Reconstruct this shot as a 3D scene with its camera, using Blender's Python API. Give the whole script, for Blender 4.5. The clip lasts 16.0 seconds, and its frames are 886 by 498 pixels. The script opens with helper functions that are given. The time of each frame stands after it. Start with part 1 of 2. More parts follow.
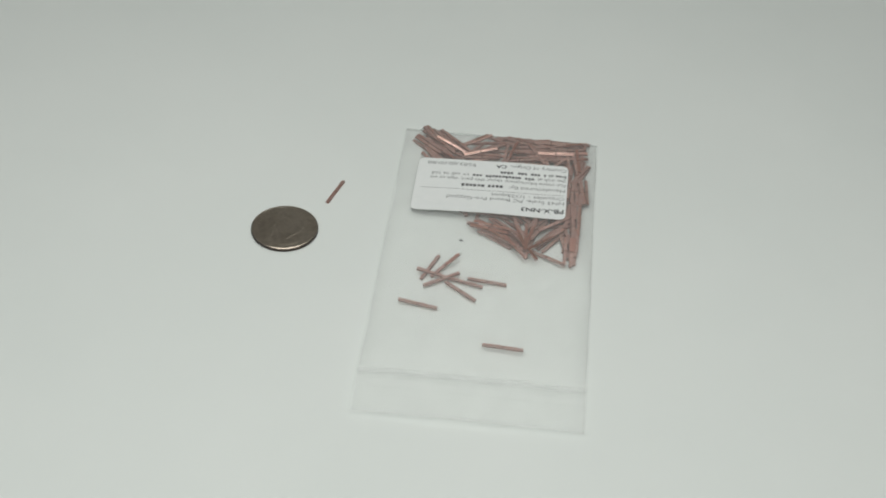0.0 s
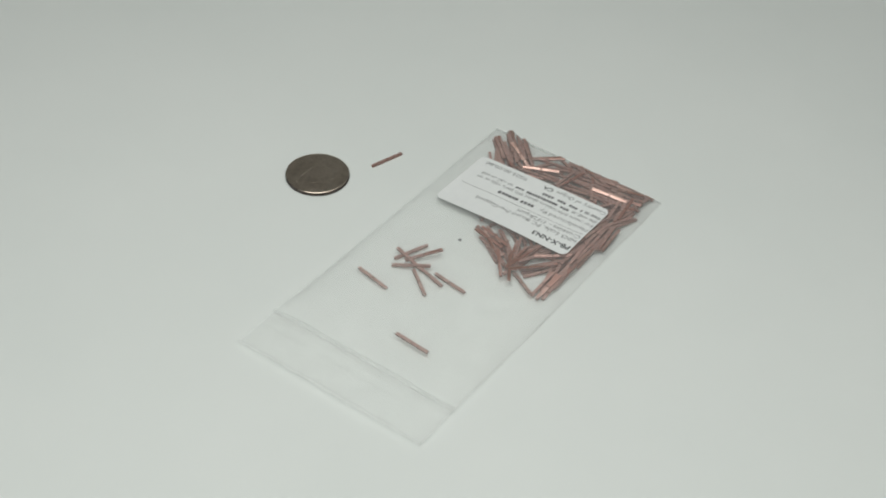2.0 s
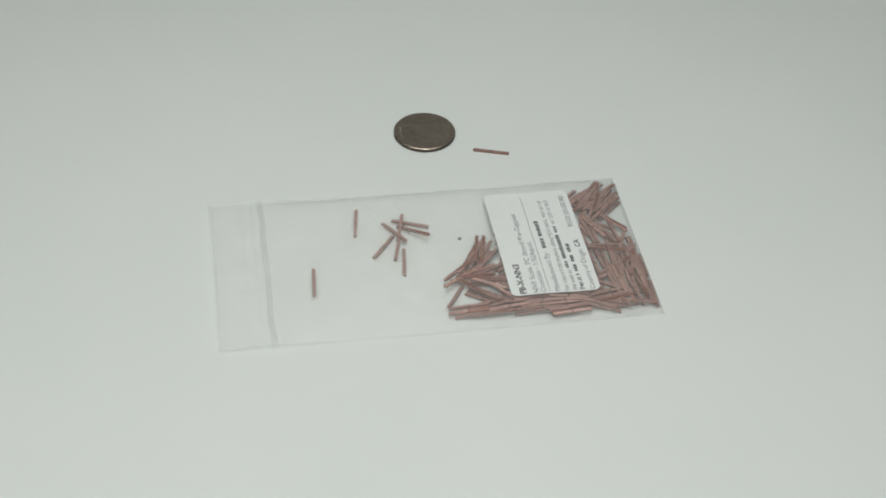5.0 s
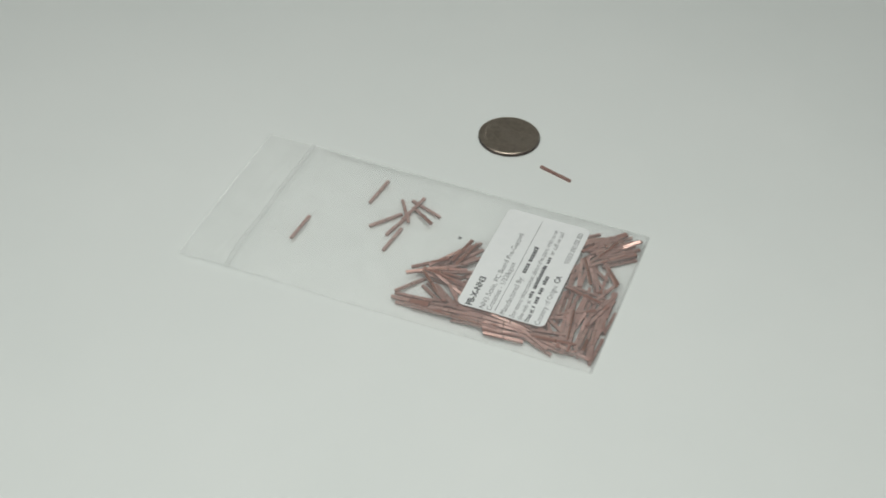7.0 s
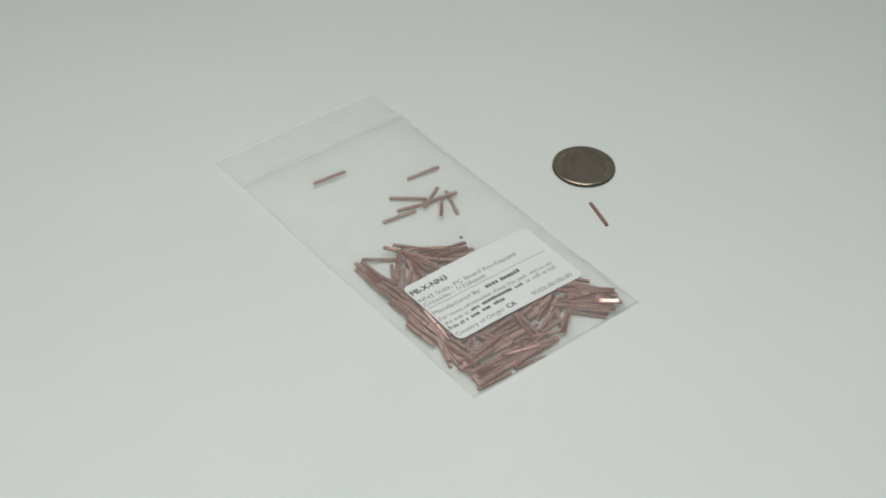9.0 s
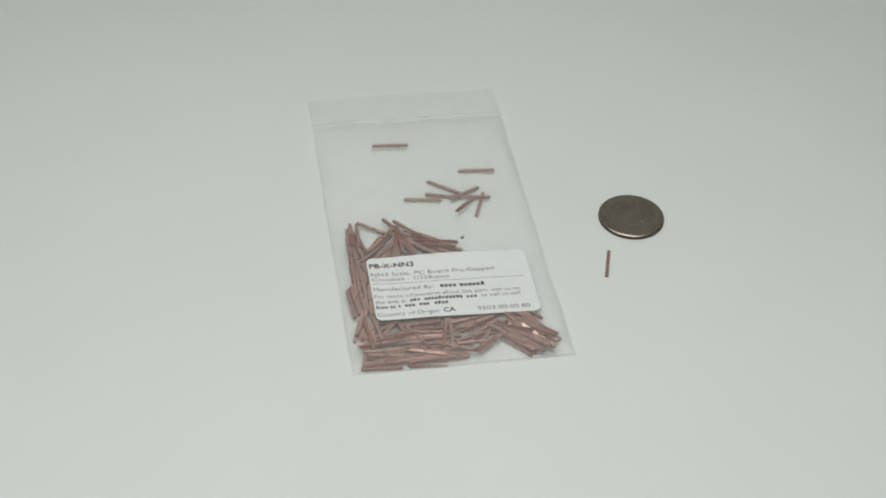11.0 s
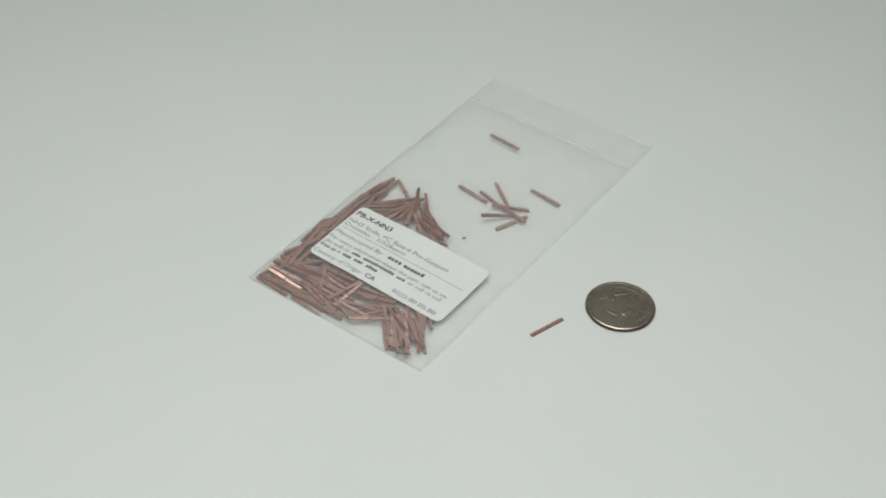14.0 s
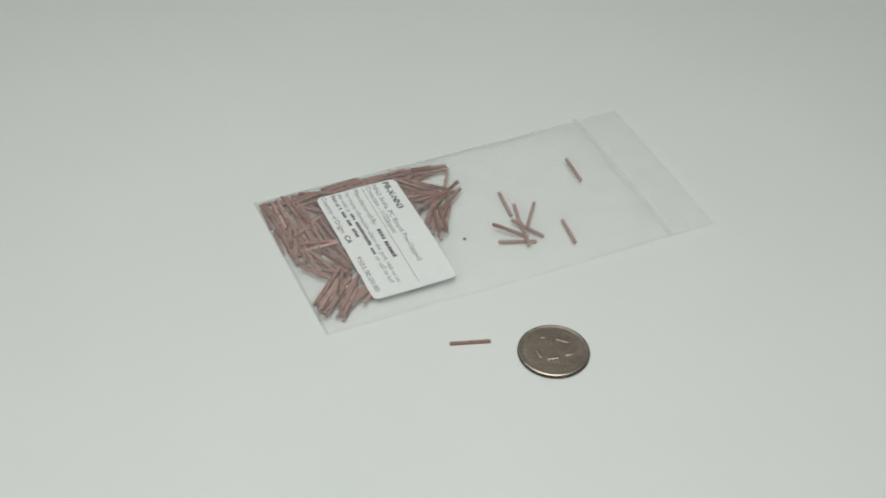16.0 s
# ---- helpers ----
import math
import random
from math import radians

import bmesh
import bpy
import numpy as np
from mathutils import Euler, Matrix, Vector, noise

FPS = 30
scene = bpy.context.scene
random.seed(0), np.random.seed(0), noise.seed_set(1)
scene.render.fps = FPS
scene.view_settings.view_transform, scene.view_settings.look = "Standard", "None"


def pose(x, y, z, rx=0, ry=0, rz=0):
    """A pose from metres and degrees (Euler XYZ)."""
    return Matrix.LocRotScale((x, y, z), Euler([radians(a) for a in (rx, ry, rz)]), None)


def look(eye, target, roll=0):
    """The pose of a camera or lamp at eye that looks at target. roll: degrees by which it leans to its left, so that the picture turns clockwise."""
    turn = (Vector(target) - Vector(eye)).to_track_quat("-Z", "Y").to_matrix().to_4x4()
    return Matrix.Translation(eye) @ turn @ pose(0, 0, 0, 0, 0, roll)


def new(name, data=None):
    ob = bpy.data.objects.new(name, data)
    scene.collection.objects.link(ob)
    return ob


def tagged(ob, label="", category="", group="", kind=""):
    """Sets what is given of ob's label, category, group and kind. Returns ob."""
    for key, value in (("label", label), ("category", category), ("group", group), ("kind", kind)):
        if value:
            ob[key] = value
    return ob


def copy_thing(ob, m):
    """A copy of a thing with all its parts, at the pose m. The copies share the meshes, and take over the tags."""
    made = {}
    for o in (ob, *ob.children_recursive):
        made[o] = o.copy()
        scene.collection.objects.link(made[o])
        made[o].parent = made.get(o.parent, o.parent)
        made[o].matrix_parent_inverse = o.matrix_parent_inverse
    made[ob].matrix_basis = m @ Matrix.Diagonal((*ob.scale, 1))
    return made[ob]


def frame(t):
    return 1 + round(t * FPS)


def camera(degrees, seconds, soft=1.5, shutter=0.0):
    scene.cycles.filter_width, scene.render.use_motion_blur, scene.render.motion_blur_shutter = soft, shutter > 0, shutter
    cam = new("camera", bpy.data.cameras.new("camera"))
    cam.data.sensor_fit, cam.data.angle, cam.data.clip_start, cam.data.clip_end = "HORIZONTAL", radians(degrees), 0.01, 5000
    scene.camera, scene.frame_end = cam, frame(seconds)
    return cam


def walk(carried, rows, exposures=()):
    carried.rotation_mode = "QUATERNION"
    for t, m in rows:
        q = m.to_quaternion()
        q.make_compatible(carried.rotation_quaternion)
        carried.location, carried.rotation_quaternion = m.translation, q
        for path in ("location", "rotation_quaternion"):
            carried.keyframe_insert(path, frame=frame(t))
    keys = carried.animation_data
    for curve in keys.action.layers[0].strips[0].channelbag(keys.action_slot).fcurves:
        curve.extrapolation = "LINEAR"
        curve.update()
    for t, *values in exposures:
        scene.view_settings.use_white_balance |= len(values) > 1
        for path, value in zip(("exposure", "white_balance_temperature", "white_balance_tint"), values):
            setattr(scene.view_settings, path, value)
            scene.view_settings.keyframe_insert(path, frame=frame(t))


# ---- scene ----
from math import cos, pi, sin

MM = 0.001

# camera: on a stand, looking down at a slow turntable
EYE = (0.0, -0.42437, 0.36701)
AIM = (-0.00678, -0.00271, -0.00282)
cam = camera(32.49, 16.0, soft=1.9)
walk(cam, [(0, look(EYE, AIM, 2.573)), (16, look(EYE, AIM, 2.573))], exposures=[(0, 0.085, 6500, 10), (16, 0.085, 6500, 10)])

# the turntable: degrees at the start, degrees a second, clockwise from above
START, RATE = 8.58, 14.986


def spin(t):
    return pose(0, 0, 0, 0, 0, START - RATE * t)


# ---- light: a large softbox overhead, in a plain pale room ----
world = bpy.data.worlds.new("room_air")
scene.world = world
world.use_nodes = True
world.node_tree.nodes["Background"].inputs[0].default_value = (0.5, 0.52, 0.52, 1)
world.node_tree.nodes["Background"].inputs[1].default_value = 0.05


def softbox(eye, target, size, watts, colour):
    data = bpy.data.lights.new("softbox", "AREA")
    data.shape, data.size, data.energy, data.color = "SQUARE", size, watts, colour
    ob = new("softbox", data)
    ob.matrix_world = look(eye, target)
    return ob


softbox((-0.035, -0.22, 0.58), (-0.01, -0.09, 0), 0.54, 2.85, (0.975, 1.0, 0.958))
# small unseen lamp, added behind so that tilted copper glints
softbox((0.03, 0.26, 0.86), (0.0, 0.05, 0), 0.3, 0.8, (0.975, 1.0, 0.958))

# ---- materials ----


def material(name):
    m = bpy.data.materials.new(name)
    m.use_nodes = True
    nt = m.node_tree
    return m, nt, nt.nodes["Principled BSDF"]


def noise_of(nt, scale, detail=4.0, rough=0.6, stretch=None):
    tc = nt.nodes.new("ShaderNodeTexCoord")
    mp = nt.nodes.new("ShaderNodeMapping")
    if stretch:
        mp.inputs["Scale"].default_value = stretch
    n = nt.nodes.new("ShaderNodeTexNoise")
    n.inputs["Scale"].default_value, n.inputs["Detail"].default_value, n.inputs["Roughness"].default_value = scale, detail, rough
    nt.links.new(tc.outputs["Object"], mp.inputs["Vector"])
    nt.links.new(mp.outputs["Vector"], n.inputs["Vector"])
    return n.outputs["Fac"]


def ramp(nt, fac, stops):
    r = nt.nodes.new("ShaderNodeValToRGB")
    els = r.color_ramp.elements
    while len(els) < len(stops):
        els.new(0.5)
    for e, (p, c) in zip(els, stops):
        e.position, e.color = p, (*c, 1)
    nt.links.new(fac, r.inputs["Fac"])
    return r.outputs["Color"]


def bump(nt, fac, strength, distance, shader):
    b = nt.nodes.new("ShaderNodeBump")
    b.inputs["Strength"].default_value, b.inputs["Distance"].default_value = strength, distance
    nt.links.new(fac, b.inputs["Height"])
    nt.links.new(b.outputs["Normal"], shader.inputs["Normal"])


def mix_colour(nt, fac, a, b):
    n = nt.nodes.new("ShaderNodeMix")
    n.data_type = "RGBA"
    nt.links.new(fac, n.inputs[0])
    nt.links.new(a, n.inputs[6])
    nt.links.new(b, n.inputs[7])
    return n.outputs[2]


def mat_surface():
    m, nt, s = material("white_laminate")
    nt.links.new(ramp(nt, noise_of(nt, 9, 3), [(0.3, (0.735, 0.765, 0.745)), (0.7, (0.765, 0.79, 0.77))]), s.inputs["Base Color"])
    s.inputs["Roughness"].default_value = 0.55
    s.inputs["Specular IOR Level"].default_value = 0.25
    bump(nt, noise_of(nt, 900, 3), 0.06, 0.0003, s)
    return m


def mat_plain(name, a, b, rough, scale=6.0):
    m, nt, s = material(name)
    nt.links.new(ramp(nt, noise_of(nt, scale), [(0.3, a), (0.7, b)]), s.inputs["Base Color"])
    s.inputs["Roughness"].default_value = rough
    bump(nt, noise_of(nt, scale * 30), 0.1, 0.001, s)
    return m


def mat_copper(name, wear):
    """Copper foil, duller from piece to piece by the wear."""
    m, nt, s = material(name)
    fine = noise_of(nt, 900, 5, 0.65, (0.25, 1, 1))
    stain = noise_of(nt, 220, 3)
    bright = ramp(nt, fine, [(0.25, (0.67, 0.43, 0.365)), (0.75, (0.85, 0.58, 0.505))])
    dull = ramp(nt, fine, [(0.25, (0.46, 0.275, 0.24)), (0.75, (0.62, 0.395, 0.345))])
    info = nt.nodes.new("ShaderNodeObjectInfo")
    add = nt.nodes.new("ShaderNodeMath")
    add.operation = "MULTIPLY_ADD"
    add.inputs[1].default_value = wear
    nt.links.new(info.outputs["Random"], add.inputs[0])
    nt.links.new(stain, add.inputs[2])
    fac = ramp(nt, add.outputs[0], [(0.45, (0, 0, 0)), (0.9, (1, 1, 1))])
    nt.links.new(mix_colour(nt, fac, bright, dull), s.inputs["Base Color"])
    nt.links.new(ramp(nt, add.outputs[0], [(0.45, (0.9, 0.9, 0.9)), (0.9, (0.64, 0.64, 0.64))]), s.inputs["Metallic"])
    nt.links.new(ramp(nt, add.outputs[0], [(0.4, (0.3, 0.3, 0.3)), (1.1, (0.38, 0.38, 0.38))]), s.inputs["Roughness"])
    bump(nt, fine, 0.25, 0.00004, s)
    return m


def mat_core():
    m, nt, s = material("phenolic_board")
    fac = noise_of(nt, 1200, 4, 0.6, (0.3, 1, 3))
    # board brown, painted darker to deepen the shade between heaped ties
    nt.links.new(ramp(nt, fac, [(0.3, (0.22, 0.12, 0.10)), (0.7, (0.33, 0.195, 0.165))]), s.inputs["Base Color"])
    s.inputs["Roughness"].default_value = 0.6
    return m


def mat_film(name, milk, rough, gloss=1.0):
    """Clear polythene: lets most light straight through, scatters a little, shines a little."""
    m, nt, s = material(name)
    nt.nodes.remove(s)
    out = nt.nodes["Material Output"]
    clear = nt.nodes.new("ShaderNodeBsdfTransparent")
    clear.inputs["Color"].default_value = (0.996, 0.996, 0.996, 1)
    haze = nt.nodes.new("ShaderNodeBsdfDiffuse")
    haze.inputs["Color"].default_value = (0.97, 0.975, 0.97, 1)
    thru = nt.nodes.new("ShaderNodeBsdfTranslucent")
    thru.inputs["Color"].default_value = (0.97, 0.975, 0.97, 1)
    both = nt.nodes.new("ShaderNodeMixShader")
    nt.links.new(haze.outputs[0], both.inputs[1])
    nt.links.new(thru.outputs[0], both.inputs[2])
    body = nt.nodes.new("ShaderNodeMixShader")
    nt.links.new(ramp(nt, noise_of(nt, 120, 3), [(0.3, (milk * 0.88,) * 3), (0.7, (milk * 1.12,) * 3)]), body.inputs[0])
    nt.links.new(clear.outputs[0], body.inputs[1])
    nt.links.new(both.outputs[0], body.inputs[2])
    shine = nt.nodes.new("ShaderNodeBsdfGlossy")
    shine.inputs["Roughness"].default_value = rough
    fres = nt.nodes.new("ShaderNodeFresnel")
    fres.inputs["IOR"].default_value = 1.4
    soft = nt.nodes.new("ShaderNodeMath")
    soft.operation = "MULTIPLY"
    soft.inputs[1].default_value = gloss
    nt.links.new(fres.outputs[0], soft.inputs[0])
    top = nt.nodes.new("ShaderNodeMixShader")
    nt.links.new(soft.outputs[0], top.inputs[0])
    nt.links.new(body.outputs[0], top.inputs[1])
    nt.links.new(shine.outputs[0], top.inputs[2])
    b = nt.nodes.new("ShaderNodeBump")
    b.inputs["Strength"].default_value, b.inputs["Distance"].default_value = 0.12, 0.0004
    nt.links.new(noise_of(nt, 160, 3), b.inputs["Height"])
    nt.links.new(b.outputs["Normal"], shine.inputs["Normal"])
    nt.links.new(top.outputs[0], out.inputs["Surface"])
    return m


def mat_coin():
    m, nt, s = material("worn_cupronickel")
    fine = noise_of(nt, 500, 5, 0.65)
    wide = noise_of(nt, 190, 4)
    a = ramp(nt, fine, [(0.25, (0.50, 0.42, 0.35)), (0.75, (0.62, 0.54, 0.455))])
    b = ramp(nt, fine, [(0.25, (0.37, 0.305, 0.25)), (0.75, (0.52, 0.44, 0.36))])
    nt.links.new(mix_colour(nt, ramp(nt, wide, [(0.35, (0, 0, 0)), (0.65, (1, 1, 1))]), a, b), s.inputs["Base Color"])
    s.inputs["Metallic"].default_value = 0.95
    nt.links.new(ramp(nt, fine, [(0.2, (0.26, 0.26, 0.26)), (0.8, (0.38, 0.38, 0.38))]), s.inputs["Roughness"])
    bump(nt, fine, 0.2, 0.00006, s)
    return m


SURFACE = mat_surface()
WALL = mat_plain("pale_plaster", (0.70, 0.71, 0.70), (0.76, 0.77, 0.76), 0.8)
COPPER, CLEAN_COPPER = mat_copper("copper", 1.0), mat_copper("clean_copper", 0.0)
CORE, COIN = mat_core(), mat_coin()
# brown edge, its colour also darkened for the shade under the rim
COIN_EDGE = mat_plain("shaded_brown_edge", (0.045, 0.032, 0.026), (0.085, 0.06, 0.05), 0.5, 400.0)
FILM = mat_film("clear_polythene", 0.2, 0.3, 0.32)
FILM_BACK = mat_film("clear_polythene_back", 0.08, 0.3, 0.2)
FILM_LIP = mat_film("lip_polythene", 0.04, 0.35, 0.07)
FILM_TRACE = mat_film("thin_ridge_polythene", 0.012, 0.35, 0.05)
FILM_RIDGE = mat_film("ridged_polythene", 0.2, 0.45, 0.3)
PAPER = mat_plain("label_paper", (0.80, 0.815, 0.81), (0.83, 0.84, 0.835), 0.5, 300.0)
INK = mat_plain("black_ink", (0.02, 0.02, 0.025), (0.045, 0.045, 0.05), 0.6, 900.0)
GREY_INK = mat_plain("thin_ink", (0.17, 0.17, 0.175), (0.25, 0.25, 0.255), 0.6, 900.0)
DARK_INK = mat_plain("soft_black_ink", (0.08, 0.08, 0.085), (0.12, 0.12, 0.125), 0.6, 900.0)
SPECK = mat_plain("dark_grit", (0.04, 0.04, 0.045), (0.10, 0.10, 0.11), 0.7, 2000.0)

# ---- helpers of this scene ----


def mesh_of(name, bm, mat, smooth=False):
    me = bpy.data.meshes.new(name)
    bmesh.ops.recalc_face_normals(bm, faces=bm.faces)
    area = sum(f.calc_area() for f in bm.faces)
    if sum(f.calc_area() * f.normal.z for f in bm.faces) < -0.2 * area:  # an open sheet faces up
        bmesh.ops.reverse_faces(bm, faces=bm.faces)
    bm.to_mesh(me)
    bm.free()
    me.materials.append(mat)
    if smooth:
        me.polygons.foreach_set("use_smooth", [True] * len(me.polygons))
    return me


def part(name, bm, mat, parent, label="", smooth=False):
    ob = new(name, mesh_of(name, bm, mat, smooth))
    ob.parent = parent
    if label:
        tagged(ob, label)
    return ob


def box(bm, x0, x1, y0, y1, z0, z1, bevel=0.0):
    made = bmesh.ops.create_cube(bm, size=1)["verts"]
    for v in made:
        v.co = Vector(((x0 + x1) / 2 + v.co.x * (x1 - x0), (y0 + y1) / 2 + v.co.y * (y1 - y0), (z0 + z1) / 2 + v.co.z * (z1 - z0)))
    if bevel:
        bmesh.ops.bevel(bm, geom=list({e for v in made for e in v.link_edges}), offset=bevel, segments=2, affect="EDGES", profile=0.6)


# ---- the room: the tabletop, and unseen walls and ceiling added to bounce light ----


def build_room():
    bm = bmesh.new()
    box(bm, -1.6, 1.6, -1.6, 0.95, -0.03, 0)
    top = new("tabletop", mesh_of("tabletop", bm, SURFACE))
    tagged(top, "plain matte white tabletop lit from above", "tabletop", kind="structure")
    # the unseen north wall stands close, to brighten what the coin and copper reflect
    for name, b in (("wall_north", (-1.66, 1.66, 0.95, 1.01)), ("wall_south", (-1.66, 1.66, -1.66, -1.6)), ("wall_east", (1.6, 1.66, -1.6, 0.95)), ("wall_west", (-1.66, -1.6, -1.6, 0.95))):
        bm = bmesh.new()
        box(bm, *b, -0.03, 1.9)
        tagged(new(name, mesh_of(name, bm, WALL)), "plain pale wall, unseen, added to bounce light", "wall", kind="structure")
    bm = bmesh.new()
    box(bm, -1.66, 1.66, -1.66, 1.01, 1.9, 1.96)
    tagged(new("ceiling", mesh_of("ceiling", bm, WALL)), "plain pale ceiling, unseen, added to bounce light", "ceiling", kind="structure")


build_room()
MOVING = []

# ---- the ties: strips of copper-clad board, 14 mm long, each with a cut across the copper ----
TIE_L, TIE_W, TIE_T = 14.1, 1.18, 0.84


def build_tie(copper):
    tie = new("board_tie")
    tie.empty_display_size = 0.002
    bm = bmesh.new()
    box(bm, -TIE_L / 2 * MM, TIE_L / 2 * MM, -TIE_W / 2 * MM, TIE_W / 2 * MM, 0.09 * MM, (TIE_T - 0.09) * MM)
    part("core", bm, CORE, tie, "brown board core")
    for z in (0.0, TIE_T - 0.09):
        for side in (-1, 1):
            a, b = sorted((side * 0.3, side * (TIE_L / 2 - 0.02)))
            bm = bmesh.new()
            box(bm, a * MM, b * MM, -(TIE_W / 2 - 0.02) * MM, (TIE_W / 2 - 0.02) * MM, z * MM, (z + 0.09) * MM)
            part("copper_face", bm, copper, tie, "copper cladding")
    return tie


# the bag's own plan in millimetres: x across, y from the sealed end to the opening
BAG = pose(6.83 * MM, -15.41 * MM, 0, 0, 0, 168.1)
BW, BH = 38.2, 77.7
LABEL_C, LABEL_W, LABEL_H = (1.6, -41.05), 58.0, 32.1


def label_z(x):
    return 3.55 - 0.0295 * (x - LABEL_C[0])


def covered(x, y, margin):
    return abs(x - LABEL_C[0]) < LABEL_W / 2 + margin and abs(y - LABEL_C[1]) < LABEL_H / 2 + margin


# outline of the heap
HEAP = [(-35, -76), (-34, -51), (-35, -38), (-34, -18), (-33, -6), (-28.6, -5), (-26.5, -15.5), (-20, -11.5), (-14, -5), (-4, -13), (7, -17), (9, -24), (24, -40), (30, -60), (31, -70), (29, -76),
        (22, -75), (12, -64), (8, -69), (3, -75), (-3, -76)]


def inside(x, y):
    hit = False
    for (ax, ay), (bx, by) in zip(HEAP, HEAP[1:] + HEAP[:1]):
        if (ay > y) != (by > y) and x < (bx - ax) * (y - ay) / (by - ay) + ax:
            hit = not hit
    return hit


GRID = 0.5
NX, NY = int(2 * BW / GRID) + 1, int(2 * BH / GRID) + 1


def back_z(x, y):
    """The lower film: the stiff closing track holds it a little off the table."""
    return 0.26 + 0.3 * (1 - (x / BW) ** 4) / (1 + math.exp(-(y + 1) / 3)) + (1.6 - 0.4 * (x / BW) ** 4) * math.exp(-((y - 58.6) / 28) ** 2) + 0.35 * max(0.0, (y - 68) / 10) ** 2


height = np.array([[back_z(-BW + GRID * i, -BH + GRID * j) + 0.05 for j in range(NY)] for i in range(NX)])


def rest(x, y, angle, commit=True, held=None):
    """Let a tie down on what lies there already: its middle's height and its pitch. held: both, for one that the film holds up."""
    ux, uy = cos(radians(angle)), sin(radians(angle))
    ss = np.linspace(-TIE_L / 2, TIE_L / 2, 29)
    ww = np.linspace(-TIE_W / 2, TIE_W / 2, 5)
    ix = np.clip(np.round((x + ss[:, None] * ux - ww[None] * uy + BW) / GRID).astype(int), 0, NX - 1)
    iy = np.clip(np.round((y + ss[:, None] * uy + ww[None] * ux + BH) / GRID).astype(int), 0, NY - 1)
    h = height[ix, iy].max(axis=1)
    left, right = np.arange(14), np.arange(15, 29)
    slopes = (h[right][None] - h[left][:, None]) / (ss[right][None] - ss[left][:, None])
    mids = h[left][:, None] - slopes * ss[left][:, None]
    k = np.unravel_index(mids.argmax(), mids.shape)
    mid, slope = (mids[k], slopes[k]) if mids[k] > h[14] else (h[14], 0.0)
    # ties nest into one another: the heap stays low, and lower still beneath the label
    slope = max(-0.11, min(0.11, slope))
    roof = min(3.6, 1.1 + 0.38 * min(BW - abs(x), y + BH), min(label_z(a) - 0.25 if covered(a, b, 0.3) else 9.0 for a, b in ((x + s * ux, y + s * uy) for s in (-7, -3.5, 0, 3.5, 7))))
    mid = min(mid, roof - TIE_T - abs(slope) * TIE_L / 2)
    if held:
        mid, slope = held
    tops = mid + slope * ss + TIE_T
    if commit:
        np.maximum.at(height, (ix, iy), np.repeat(tops[:, None] - 0.22, 5, 1))
    return mid, slope, tops.max()


PLACES = []


def lay(x, y, angle, roll=None, pitch=None, lift=None):
    tilted = pitch is not None
    held = None if lift is None else (lift, -math.tan(radians(pitch)))
    mid, slope, _ = rest(x, y, angle, held=held)
    if roll is None:
        roll = random.gauss(0, 5.0) if mid > 0.6 else 0.0
    elif lift is None:
        mid += 0.5 * TIE_W * sin(radians(abs(roll))) + (0.08 if roll else 0.0) + (0.0 if pitch is None else 0.35)
    if pitch is None:
        pitch = -math.degrees(math.atan(slope))
    elif lift is None:
        rest(x, y, angle, held=(mid, -math.tan(radians(pitch))))
    tilt = pose(0, 0, 0, roll, pitch, 0)
    PLACES.append((lift is None and tilted, BAG @ pose(x * MM, y * MM, (mid + 0.02) * MM, 0, 0, angle) @ tilt @ pose(0, 0, 0, 0, 0, random.choice((0, 180)))))


# across, along, turn and, for a few that lean on others and catch the light, their roll and pitch
EDGE = [(-33.5, -44.4, 98), (-31.5, -56.7, 81), (-32.7, -68.8, 80), (-33.5, -56, 72), (-28.3, -29, 87), (-31.1, -34.7, 89), (-30.4, -23.6, 92), (-32.5, -25.3, 91), (-32, -14.5, 90),
        (-32.6, -35, 90), (-30.9, -9.2, 86), (-34.8, -45.2, 94), (-32.8, -43.8, 95), (-30.8, -43.7, 95), (-29.5, -43.4, 87, -6), (-28, -45.2, 87, -7, -6), (-29.7, -35.5, 93), (-30.3, -9.1, 91),
        (-28.2, -9.6, 89), (-31.9, -54.7, 64), (-30.9, -62.6, 97, 5), (-29.9, -60.6, 100), (-27.3, -60.4, 99)]
FAN = [(-16, -19, 80), (-10.6, -20, 112), (-6, -19.5, 140), (-9.4, -15.5, 128), (1.9, -19.6, 164), (-1.9, -16.6, 154), (-2, -14.4, 154), (-0.7, -19.4, 167), (0.4, -17.2, 168), (-5.5, -12.8, 146),
       (-15.5, -18.6, 81), (-13.6, -14.6, 92), (-11, -15.9, 109), (-18, -19.5, 66), (-23.4, -23.5, 40), (-24.4, -20, 49), (-22.1, -16.1, 43), (-21.9, -6, 149, 0), (-19.6, -12.8, 46),
       (-14.7, -14.4, 80), (-14.4, -8.6, 122), (-10, -8.8, 129)]
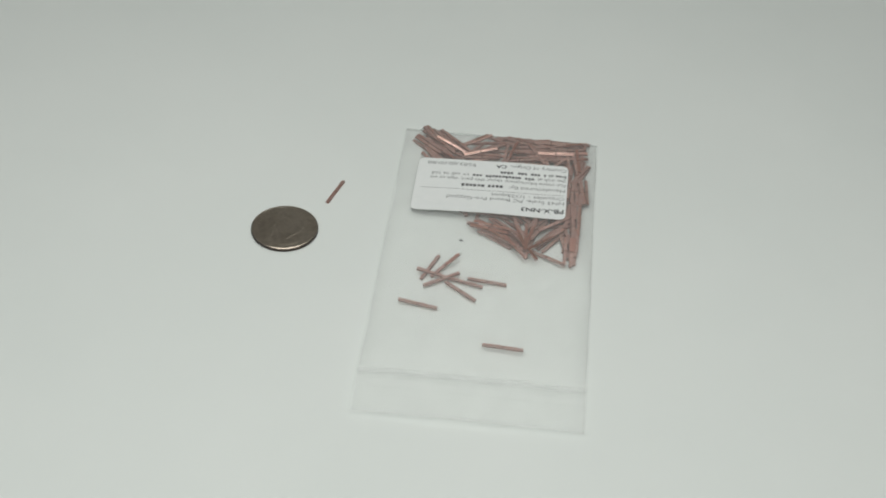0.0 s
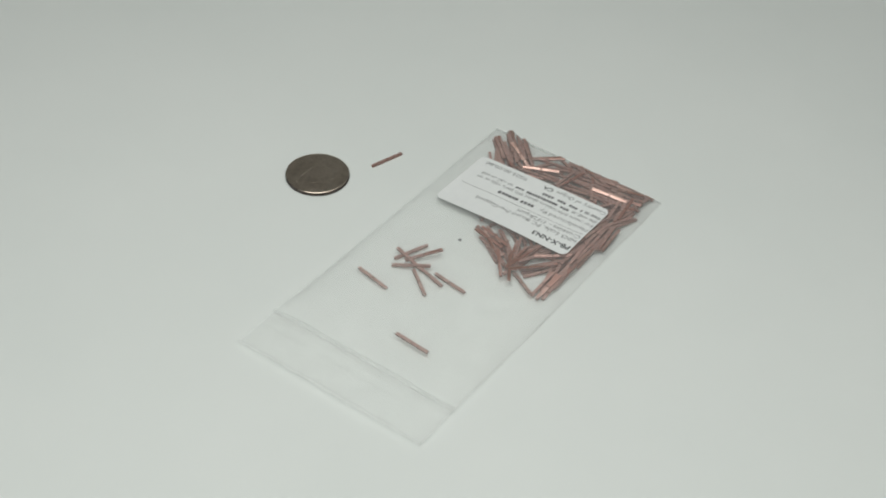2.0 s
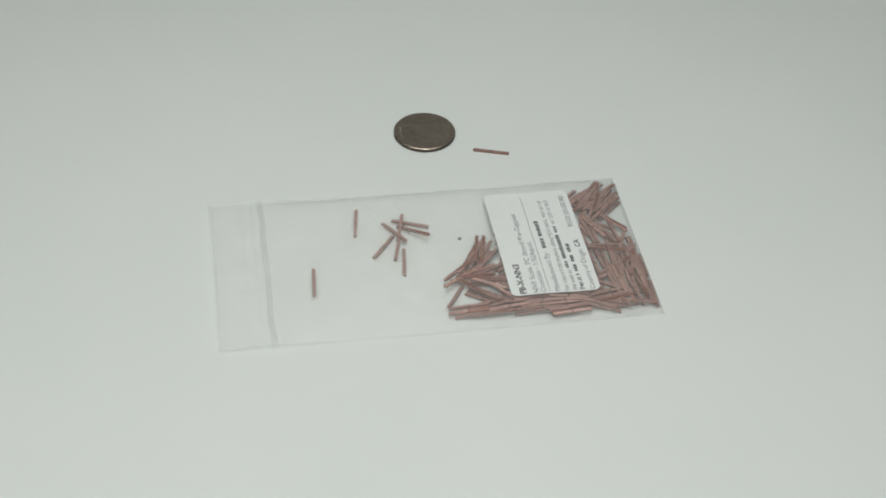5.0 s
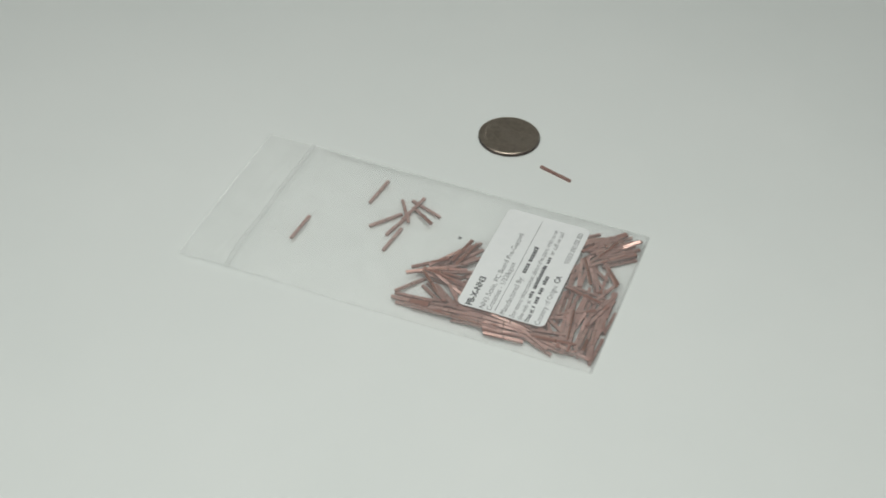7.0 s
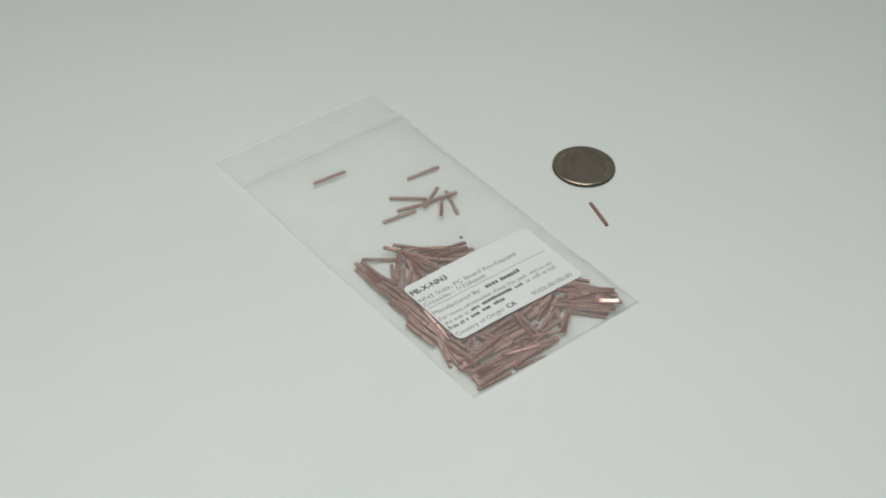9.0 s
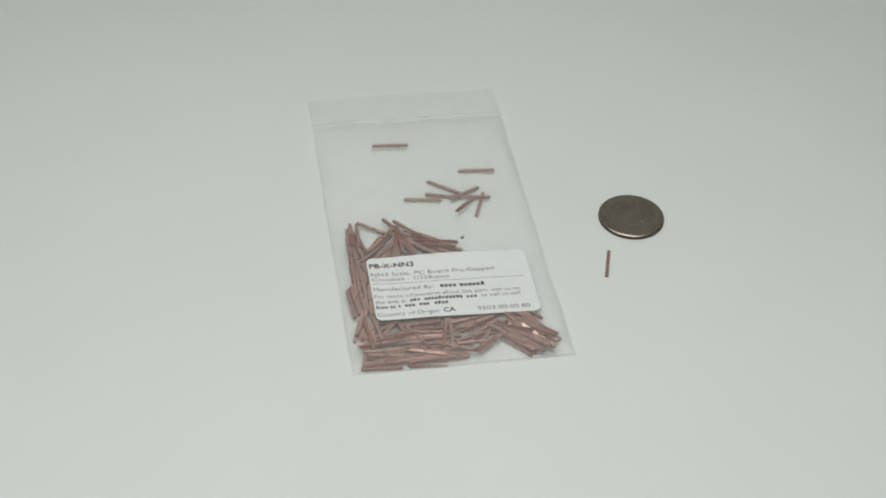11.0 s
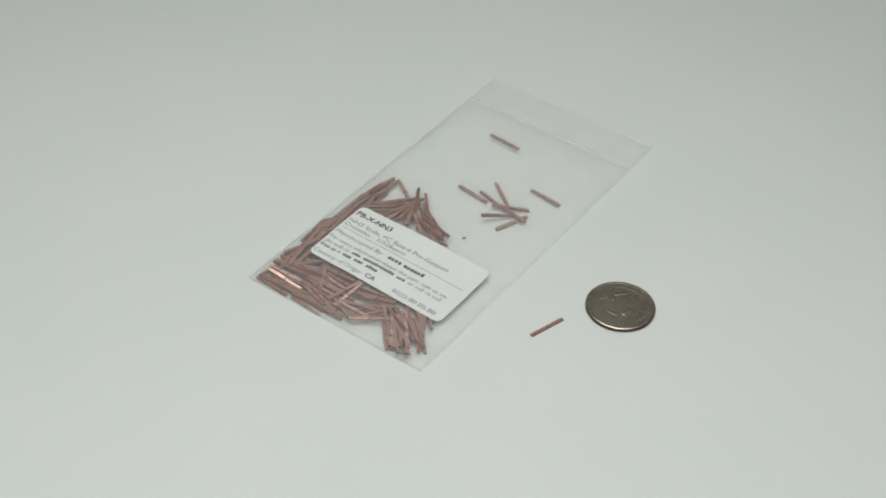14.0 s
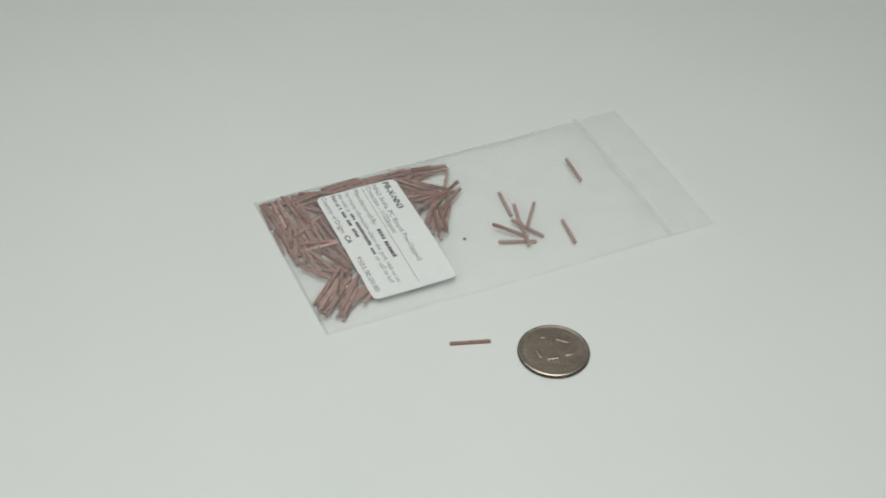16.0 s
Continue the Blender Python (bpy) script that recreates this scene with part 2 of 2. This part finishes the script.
FOOT = [(-28.2, -76.4, 177), (-12.1, -76.8, 177), (-26.5, -74.4, 3), (-12.4, -75, 1), (-26.6, -69.6, 6), (-12.6, -70, 3), (-27.4, -67.2, 6), (-26.7, -63.3, 8), (-13, -66.4, 1), (-19.9, -73.6, 4),
        (-7.5, -72.4, 160), (-0.8, -71.4, 157), (5.2, -69.6, 4), (9.5, -70.4, 35), (4.4, -66.7, 21), (6.1, -61.9, 4), (-11.7, -61.3, 5), (-12.4, -58.6, 4), (-14.6, -65.1, 120), (-25.5, -72.3, 3, 8, 10),
        (-22, -65.2, 8, -16, -3), (-14, -63.8, 9, -12), (-12.9, -72.2, 163), (-5, -64.5, 76), (-2.8, -65, 86), (-21.5, -57.7, 51), (-19.3, -58.6, 106), (7.2, -62.6, 25, -16, 0), (10.6, -70.1, 38)]
CORNER = [(19.6, -69.3, 126), (26, -71.2, 135), (28.1, -65.1, 139), (19.1, -71, 134), (22.6, -71.5, 134), (21.3, -57.2, 147), (26.8, -66.3, 145), (16.3, -67.8, 136), (21.9, -66.1, 132),
          (24.7, -68.7, 134), (18.8, -65.4, 152, 12, 8), (14.6, -66.2, 135), (10.9, -58.6, 153), (22.5, -62, 140), (8, -64, 29), (6.5, -60.1, 12), (25.2, -70.4, 131, -28, 8), (26.5, -69.8, 132, -8, -8)]
# those that lie alone; some stand a little up, held by the film: their roll, pitch and height
STRAY = [(-1.3, 9.45, 173, 0), (6.9, 10.7, 165, 0), (7.7, 15.8, 143, 0), (14.9, 10.8, 31, 0), (19.75, 4.35, 69, 0), (17.4, 8.4, 166, 0, 3.5, 1.25), (14.3, 3.85, 50, 0, 10, 1.8),
         (21.9, 24.4, 172, 0, 3.2, 0.95), (-9.3, 42.8, 176, 0)]


def fill(count, hidden, seed):
    """Lower layers of the heap, lying roughly as their neighbours: out in the open, or hidden under the label."""
    known = EDGE + FAN + FOOT + CORNER
    dice = random.Random(seed)
    done = tries = 0
    while done < count and tries < 9000:
        tries += 1
        x, y = dice.uniform(-33, 29), dice.uniform(-75, -8)
        if height[round((x + BW) / GRID), round((y + BH) / GRID)] > 0.5 + tries * 0.0004:
            continue
        near = min(known, key=lambda k: (k[0] - x) ** 2 + (k[1] - y) ** 2)
        angle = near[2] + dice.gauss(0, 14) if math.hypot(near[0] - x, near[1] - y) < 9 else dice.uniform(0, 180)
        ux, uy = cos(radians(angle)), sin(radians(angle))
        ends = [(x + s * ux, y + s * uy) for s in (-7.1, -3.5, 0, 3.5, 7.1)]
        if not all(inside(*e) for e in ends):
            continue
        under = [covered(*e, 1.0) for e in ends]
        peak = rest(x, y, angle, commit=False)[2]
        if hidden:
            if not all(under) or peak > label_z(x) - 0.75:
                continue
        elif peak > (2.7 if any(under) else 2.6):
            continue
        lay(x, y, angle)
        done += 1


def bundle(x, y, angle, wide, long, step, stagger, seed):
    """Ties lying side by side and end to end, as they slid together: the lowest layer along the bag's edges."""
    dice = random.Random(seed)
    ux, uy = cos(radians(angle)), sin(radians(angle))
    for a in range(wide):
        for b in range(long):
            across = (a - (wide - 1) / 2) * step + dice.gauss(0, 0.25)
            along = (b - (long - 1) / 2) * 14.6 + stagger * (a % 3 - 1) + dice.gauss(0, 0.8)
            cx, cy = x + along * ux - across * uy, y + along * uy + across * ux
            if -33 < cx < 30 and -75.5 < cy < -6:
                lay(cx, cy, angle + dice.gauss(0, 3.5))


bundle(-30.0, -36.5, 91, 4, 4, 1.7, 3.5, 1)
bundle(-16.5, -68.2, 4, 9, 2, 1.65, 3.0, 2)
bundle(-5.0, -15.5, 149, 4, 1, 1.7, 2.5, 3)
bundle(-22.5, -17.5, 55, 3, 1, 1.9, 1.5, 4)
bundle(22.5, -67.5, 135, 8, 1, 1.7, 2.5, 5)
bundle(23.5, -66.5, 131, 5, 1, 2.0, 2.0, 6)
fill(122, False, 7)
for group in (EDGE, FOOT, FAN, CORNER):
    for place in group:
        lay(*place)
fill(20, True, 11)
for place in STRAY:
    lay(*place)

first, clean = build_tie(COPPER), None
LOOSE = pose(-45.1 * MM, 30.15 * MM, 0.02 * MM, 0, 0, 61)
first.matrix_world = LOOSE
tagged(first, "thin copper-clad board tie lying loose on the white tabletop", "tie", "copper-clad ties")
MOVING.append((first, LOOSE))
for n, (bright, m) in enumerate(PLACES):
    if bright and not clean:
        ob = clean = build_tie(CLEAN_COPPER)
        ob.matrix_world = m
        tagged(ob, "", "tie", "copper-clad ties")
    else:
        ob = copy_thing(clean if bright else first, m)
    tagged(ob, "copper-clad board tie lying alone inside the clear bag" if n >= len(PLACES) - len(STRAY) else
           "shiny copper-clad board tie on the heap inside the clear bag" if bright else "copper-clad board tie in a heap inside the clear bag")
    MOVING.append((ob, m))

# ---- the bag ----


def film_height():
    """The upper film: a skin drawn over the ties, held flat under the label and down at the seams."""
    base = height + 0.12
    floor_z = height + 0.18
    xs = -BW + GRID * np.arange(NX)
    ys = -BH + GRID * np.arange(NY)
    base = np.maximum(base, floor_z)
    under = (np.abs(xs[:, None] - LABEL_C[0]) < LABEL_W / 2 - 0.3) & (np.abs(ys[None] - LABEL_C[1]) < LABEL_H / 2 - 0.3)
    plane = np.array([[label_z(x) - 0.08 + bend(x - LABEL_C[0], y - LABEL_C[1]) for y in ys] for x in xs])
    base = np.where(under, plane, base)
    rim = np.array([back_z(BW, y) for y in ys]) - 0.06
    z = base.copy()
    for _ in range(160):
        p = np.pad(z, 1, mode="edge")
        mean = (p[:-2, 1:-1] + p[2:, 1:-1] + p[1:-1, :-2] + p[1:-1, 2:]) / 4
        z = np.where(under, plane, np.maximum(base, mean))
        z[0, :], z[-1, :], z[:, 0] = rim, rim, 0.16
    p = np.pad(z, 1, mode="edge")
    z = np.where(under, plane, np.maximum(base, (p[:-2, 1:-1] + p[2:, 1:-1] + p[1:-1, :-2] + p[1:-1, 2:] + 2 * z) / 6))
    return xs, ys, z, under


def sheet(xs, ys, zf):
    bm = bmesh.new()
    rows = [[bm.verts.new((x * MM, y * MM, zf(i, j) * MM)) for j, y in enumerate(ys)] for i, x in enumerate(xs)]
    for a, b in zip(rows, rows[1:]):
        for j in range(len(ys) - 1):
            bm.faces.new((a[j], b[j], b[j + 1], a[j + 1]))
    return bm


def bend(u, v):
    """The label's waviness over the heap, in millimetres."""
    return 0.38 * noise.noise((u * 0.055, v * 0.07, 6.3)) + 0.10 * noise.noise((u * 0.16, v * 0.15, 2.2)) + 0.18 * max(0.0, (u - 20) / 9) ** 2 * max(0.0, (v + 16) / 32) + \
        0.75 * math.exp(-((u - 2) / 19) ** 2) * max(0.0, (v + 12) / 28) ** 2


def bend_mesh(me, x, y):
    for v in me.vertices:
        v.co.z += bend(v.co.x / MM + x, v.co.y / MM + y) * MM


def writing(body, width, cap, bold, ink):
    """A line of print as flat mesh, its lower left corner at the origin."""
    data = bpy.data.curves.new("print", "FONT")
    data.body, data.size, data.offset = body, 1.0, bold
    data.resolution_u = 3
    tmp = new("print", data)
    bpy.context.view_layer.update()
    me = bpy.data.meshes.new_from_object(tmp.evaluated_get(bpy.context.evaluated_depsgraph_get()))
    bpy.data.objects.remove(tmp)
    co = np.empty(len(me.vertices) * 3)
    me.vertices.foreach_get("co", co)
    co = co.reshape(-1, 3)
    x0, x1 = co[:, 0].min(), co[:, 0].max()
    co[:, 0] = (co[:, 0] - x0) * width / (x1 - x0) * MM
    co[:, 1] *= cap / 0.7 * MM
    me.vertices.foreach_set("co", co.ravel())
    me.materials.append(ink)
    return me


def build_label(bag):
    bm = bmesh.new()
    ring, r = [], 2.4
    for cx, cy, start in ((1, 1, 0), (-1, 1, 90), (-1, -1, 180), (1, -1, 270)):
        for k in range(9):
            a = radians(start + k * 90 / 8)
            ring.append(((cx * (LABEL_W / 2 - r) + r * cos(a)) * MM, (cy * (LABEL_H / 2 - r) + r * sin(a)) * MM))
        end = ring[-1]
        far = (-(LABEL_W / 2 - r) * MM, LABEL_H / 2 * MM) if start == 0 else (-LABEL_W / 2 * MM, -(LABEL_H / 2 - r) * MM) if start == 90 else \
            ((LABEL_W / 2 - r) * MM, -LABEL_H / 2 * MM) if start == 180 else (LABEL_W / 2 * MM, (LABEL_H / 2 - r) * MM)
        ring += [(end[0] + (far[0] - end[0]) * k / 12, end[1] + (far[1] - end[1]) * k / 12) for k in range(1, 12)]
    shells = []
    for z in (0.0, 0.1):
        loops = [[bm.verts.new((x * k / 14, y * k / 14, (z + bend(x * k / 14 / MM, y * k / 14 / MM)) * MM)) for x, y in ring] for k in range(14, 0, -1)]
        for a, b in zip(loops, loops[1:]):
            for k in range(len(ring)):
                n = (k + 1) % len(ring)
                bm.faces.new((a[k], a[n], b[n], b[k]))
        bm.faces.new(loops[-1])
        shells.append(loops[0])
    for k in range(len(ring)):
        n = (k + 1) % len(ring)
        bm.faces.new((shells[0][k], shells[0][n], shells[1][n], shells[1][k]))
    label = part("label", bm, PAPER, bag, "white paper label with rounded corners and black print")
    label.matrix_basis = pose(LABEL_C[0] * MM, LABEL_C[1] * MM, label_z(LABEL_C[0]) * MM, 0, math.degrees(math.atan(0.0295)), 0)
    for body, x, y, width, cap, bold in (
            ("PB-X-NN3", -27.7, 10.6, 15.9, 2.3, 0.022), ("NN3 Scale, PC Board Pre-Gapped", -27.7, 6.15, 44.4, 1.9, 0.0), ("Crossties - 1/32&quot", -27.7, 3.5, 27.8, 1.9, 0.0),
            ("Manufactured By:", -27.7, -1.5, 21.2, 1.9, 0.0), ("For more information about this part, visit us on", -27.8, -5.0, 51.8, 1.8, 0.0),
            ("the web at", -27.8, -7.75, 10.9, 1.8, 0.0), ("or call us toll", 9.5, -7.55, 14.1, 1.8, 0.0), ("free at", -27.9, -10.3, 6.9, 1.8, 0.014),
            ("Country of Origin:", -27.9, -14.2, 21.7, 1.9, 0.0), ("CA", -4.8, -14.0, 4.2, 2.0, 0.018), ("9503.00.00.80", 7.1, -14.1, 18.8, 1.9, 0.0)):
        ob = new("print_line", writing(body, width, cap, bold, INK if bold else GREY_INK))
        ob.parent = label
        ob.matrix_basis = pose((x - 0.5) * MM, y * MM, 0.125 * MM)
        bend_mesh(ob.data, x - 0.5, y)
    # a thin rule, and words that stay bars: one short block for each character
    for x, y, width, cap, count, ink in (
            (-28.0, 2.1, 54.4, 0.17, 0, GREY_INK), (-4.5, -1.45, 6.1, 1.7, 4, DARK_INK), (2.5, -1.45, 9.1, 1.7, 6, DARK_INK), (-16.2, -7.35, 3.9, 1.3, 3, DARK_INK), (-11.1, -7.4, 13.8, 1.5, 11, DARK_INK),
            (3.9, -7.45, 3.8, 1.3, 3, DARK_INK), (-20.5, -10.15, 0.8, 1.5, 1, DARK_INK), (-18.3, -10.1, 3.7, 1.5, 3, DARK_INK), (-13.2, -10.0, 3.7, 1.5, 3, DARK_INK), (-7.9, -9.95, 5.1, 1.5, 4, DARK_INK)):
        bm = bmesh.new()
        dice = random.Random(round(x * 10))
        n = count or round(width / 2)
        step = width / n
        for k in range(n):
            tall = cap * dice.choice((0.78, 0.85, 1.0)) if count else cap
            fat = step * dice.uniform(0.7, 0.86) if count else step
            box(bm, (x + k * step) * MM, (x + k * step + fat) * MM, y * MM, (y + tall) * MM, 0.105 * MM, 0.13 * MM)
        bmesh.ops.remove_doubles(bm, verts=bm.verts, dist=1e-7)
        bend_mesh(part("print_bar", bm, ink, label).data, 0, 0)


def strip(x0, x1, y0, y1, z, tall, wave=0.0, across=False):
    """A low rounded ridge in the film, along x (or along y), following the height z(x, y)."""
    bm = bmesh.new()
    n = 60
    rows = []
    for k in range(n + 1):
        f = k / n
        row = []
        for a in range(9):
            g = a / 8
            x, y = (x0 + (x1 - x0) * g, y0 + (y1 - y0) * f) if across else (x0 + (x1 - x0) * f, y0 + (y1 - y0) * g)
            row.append(bm.verts.new((x * MM, (y + wave * noise.noise((x * 0.06, 3.1, 0))) * MM, (z(x, y) + tall * sin(pi * g) ** 2) * MM)))
        rows.append(row)
    for a, b in zip(rows, rows[1:]):
        for k in range(8):
            bm.faces.new((a[k], b[k], b[k + 1], a[k + 1]))
    return bm


def build_bag():
    bag = new("zip_bag")
    bag.empty_display_size = 0.01
    xs, ys, z, under = film_height()

    def puff(x, y):
        """Air between the films: the upper one stands up close to the seams and comes down towards the track."""
        d = min(BW - abs(x), y + BH)
        if d <= 0:
            return 0.0
        swell = 1 - math.exp(-max(0.0, 57 - y) / 8)
        lumps = 1 + 0.3 * noise.noise((x * 0.04, y * 0.03, 1)) + 0.06 * noise.noise((x * 0.16, y * 0.1, 5))
        return (2.1 * swell * lumps + 0.35 * (1 + noise.noise((x * 0.08, y * 0.1, 3)))) * (1 - math.exp(-d / 2.2))

    def warp(x, y):
        return 0.5 * noise.noise((x * 0.03, y * 0.045, 9)) + 0.12 * noise.noise((x * 0.1, y * 0.2, 4))

    def top(i, j):
        return z[i, j] if under[i, j] else max(z[i, j], back_z(xs[i], ys[j]) - 0.06 + puff(xs[i], ys[j]))

    def at(x, y):
        i = int(np.clip(round((x + BW) / GRID), 0, NX - 1))
        j = int(np.clip(round((y + BH) / GRID), 0, NY - 1))
        return top(i, j)

    half = slice(None, None, 2)
    bm = sheet(xs[half], ys[half], lambda i, j: top(2 * i, 2 * j))
    for v in bm.verts:
        v.co.x += warp(v.co.x / MM, v.co.y / MM) * MM
    part("front_film", bm, FILM, bag, "clear crinkled polythene film", smooth=True)
    bx, by = np.linspace(-BW, BW, 12), np.linspace(-BH, BH, 24)
    bm = sheet(bx, by, lambda i, j: back_z(bx[i], by[j]))
    for v in bm.verts:
        v.co.x += warp(v.co.x / MM, v.co.y / MM) * MM
    part("back_film", bm, FILM_BACK, bag)
    for side in (-1, 1):
        part("side_seam", strip(side * BW - 0.5, side * BW + 0.5, -BH, BH, lambda x, y: back_z(x, y) + 0.04, 0.2, across=True), FILM_BACK, bag, "welded seam", smooth=True)
    part("bottom_seam", strip(-BW, BW, -BH - 0.3, -BH + 0.9, lambda x, y: 0.1, 0.45), FILM_RIDGE, bag, "welded seam", smooth=True)
    for y, wide, tall, mat in ((58.8, 1.0, 0.9, FILM_RIDGE), (62.4, 0.5, 0.16, FILM_TRACE), (66.4, 0.5, 0.2, FILM_TRACE)):
        part("zip_track", strip(-BW, BW, y - wide, y + wide, lambda x, y: at(x, y) + 0.03, tall, 0.7), mat, bag, "ridged closing track", smooth=True)
    part("lip", strip(-BW, BW, BH - 1.4, BH + 0.5, lambda x, y: at(x, min(y, BH)) + 0.08, 0.2), FILM_LIP, bag, "clear folded hem along the open mouth", smooth=True)
    build_label(bag)
    bag.matrix_world = BAG
    tagged(bag, "clear zip bag with a white label and copper ties heaped inside", "zip bag")
    MOVING.append((bag, BAG))


build_bag()

# ---- the coin ----


def build_coin():
    R, T = 12.3, 1.75
    coin = new("coin")
    coin.empty_display_size = 0.01
    seg, rings = 180, 64

    def relief(x, y):
        """A worn design, raised off the field: a broad figure, a few sharper strokes and a row of small marks."""
        body = math.exp(-(((x - 2.2) / 3.0) ** 2 + ((y + 1.2) / 4.2) ** 2))
        wing = math.exp(-(((x + 3.6) / 2.4) ** 2 + ((y - 2.4 + 0.3 * x) / 2.0) ** 2)) * (0.75 + 0.25 * sin(3.4 * x + 1.3 * y))
        shape = max(body, wing)
        step = min(1.0, max(0.0, (shape - 0.3) / 0.25))
        marks = 0.0
        for ax, ay, bx, by, wide in ((0.9, -4.6, 3.1, -2.4, 0.45), (5.0, 0.7, 6.3, 2.4, 0.4), (-6.4, 2.8, -5.9, 3.4, 0.45), (-1.5, 5.2, 1.8, 6.1, 0.5), (-4.2, -3.6, -2.0, -5.2, 0.45)):
            ux, uy = bx - ax, by - ay
            f = min(1.0, max(0.0, ((x - ax) * ux + (y - ay) * uy) / (ux * ux + uy * uy)))
            marks = max(marks, math.exp(-(((x - ax - f * ux) ** 2 + (y - ay - f * uy) ** 2) / wide ** 2)))
        u, v = 0.856 * x + 0.517 * y, -0.517 * x + 0.856 * y
        row = math.exp(-((v + 5.9) / 0.55) ** 2) * max(0.0, sin(u * 4.1)) if -2 < u < 7 else 0.0
        return 0.045 * shape + 0.035 * step * step * (3 - 2 * step) + 0.1 * marks + 0.06 * row + 0.02 * noise.noise((x * 0.7, y * 0.7, 2)) + 0.008 * noise.noise((x * 2.1, y * 2.1, 8))

    bm = bmesh.new()
    mid = bm.verts.new((0, 0, (T - 0.08 + relief(0, 0)) * MM))
    prev = None
    for k in range(1, rings + 1):
        r = (R - 0.06) * k / rings
        lip = min(1.0, max(0.0, (r - 10.9) / 0.8))
        ring = []
        for s in range(seg):
            a = 2 * pi * s / seg
            x, y = r * cos(a), r * sin(a)
            z = T - 0.08 + (relief(x, y) if r < 9 else relief(x, y) * max(0.0, 1 - (r - 9))) + 0.08 * lip * lip * (3 - 2 * lip) - 0.2 * max(0.0, (r - 11.75) / 0.49) ** 2
            ring.append(bm.verts.new((x * MM, y * MM, z * MM)))
        for s in range(seg):
            if prev is None:
                bm.faces.new((mid, ring[s], ring[(s + 1) % seg]))
            else:
                bm.faces.new((prev[s], ring[s], ring[(s + 1) % seg], prev[(s + 1) % seg]))
        prev = ring
    part("face", bm, COIN, coin, "worn raised design inside a rim", smooth=True)
    bm = bmesh.new()
    n = 236
    loops = []
    for z, r in ((0.0, R - 0.3), (0.18, R), (T - 0.3, R), (T - 0.2, R - 0.06)):
        loops.append([bm.verts.new(((r - (0.09 if (s % 2 and r == R) else 0)) * cos(2 * pi * s / n) * MM, (r - (0.09 if (s % 2 and r == R) else 0)) * sin(2 * pi * s / n) * MM, z * MM)) for s in range(n)])
    for a, b in zip(loops, loops[1:]):
        for s in range(n):
            bm.faces.new((a[s], a[(s + 1) % n], b[(s + 1) % n], b[s]))
    bm.faces.new(loops[0])
    part("edge", bm, COIN_EDGE, coin, "brownish reeded edge")
    for k in range(30):
        a = radians(35 + k * (110 / 29)) if k < 18 else radians(215 + (k - 18) * (110 / 11))
        bm = bmesh.new()
        box(bm, -0.3 * MM, 0.3 * MM, -0.55 * MM, 0.55 * MM, (T - 0.16) * MM, (T - 0.03) * MM, 0.05 * MM)
        bar = part("letter_bar", bm, COIN, coin)
        bar.matrix_basis = pose(9.7 * cos(a) * MM, 9.7 * sin(a) * MM, 0, 0, 0, math.degrees(a) - 90)
    m = pose(-64.83 * MM, 9.47 * MM, 0, 0, 0, 200)
    coin.matrix_world = m
    tagged(coin, "worn silver-grey quarter coin with a reeded edge lying flat", "coin")
    MOVING.append((coin, m))


build_coin()


def build_speck():
    bm = bmesh.new()
    bmesh.ops.create_icosphere(bm, subdivisions=2, radius=0.6 * MM)
    for v in bm.verts:
        d = 1 + 0.5 * noise.noise(v.co * 2500)
        v.co = Vector((v.co.x * d * 1.3, v.co.y * d, max(-0.12 * MM, v.co.z * d * 0.5)))
    ob = new("grit_speck", mesh_of("grit_speck", bm, SPECK, True))
    m = pose(-0.37 * MM, -0.80 * MM, 0.24 * MM, 0, 0, 20)
    ob.matrix_world = m
    tagged(ob, "tiny dark speck of grit inside the clear bag", "speck")
    MOVING.append((ob, m))


build_speck()


def motions():
    """All that lies on the turntable turns with it, evenly."""
    times = [0.5 * k for k in range(33)]
    turns = [(t, spin(t)) for t in times]
    for ob, m in MOVING:
        walk(ob, [(t, s @ m) for t, s in turns])


motions()
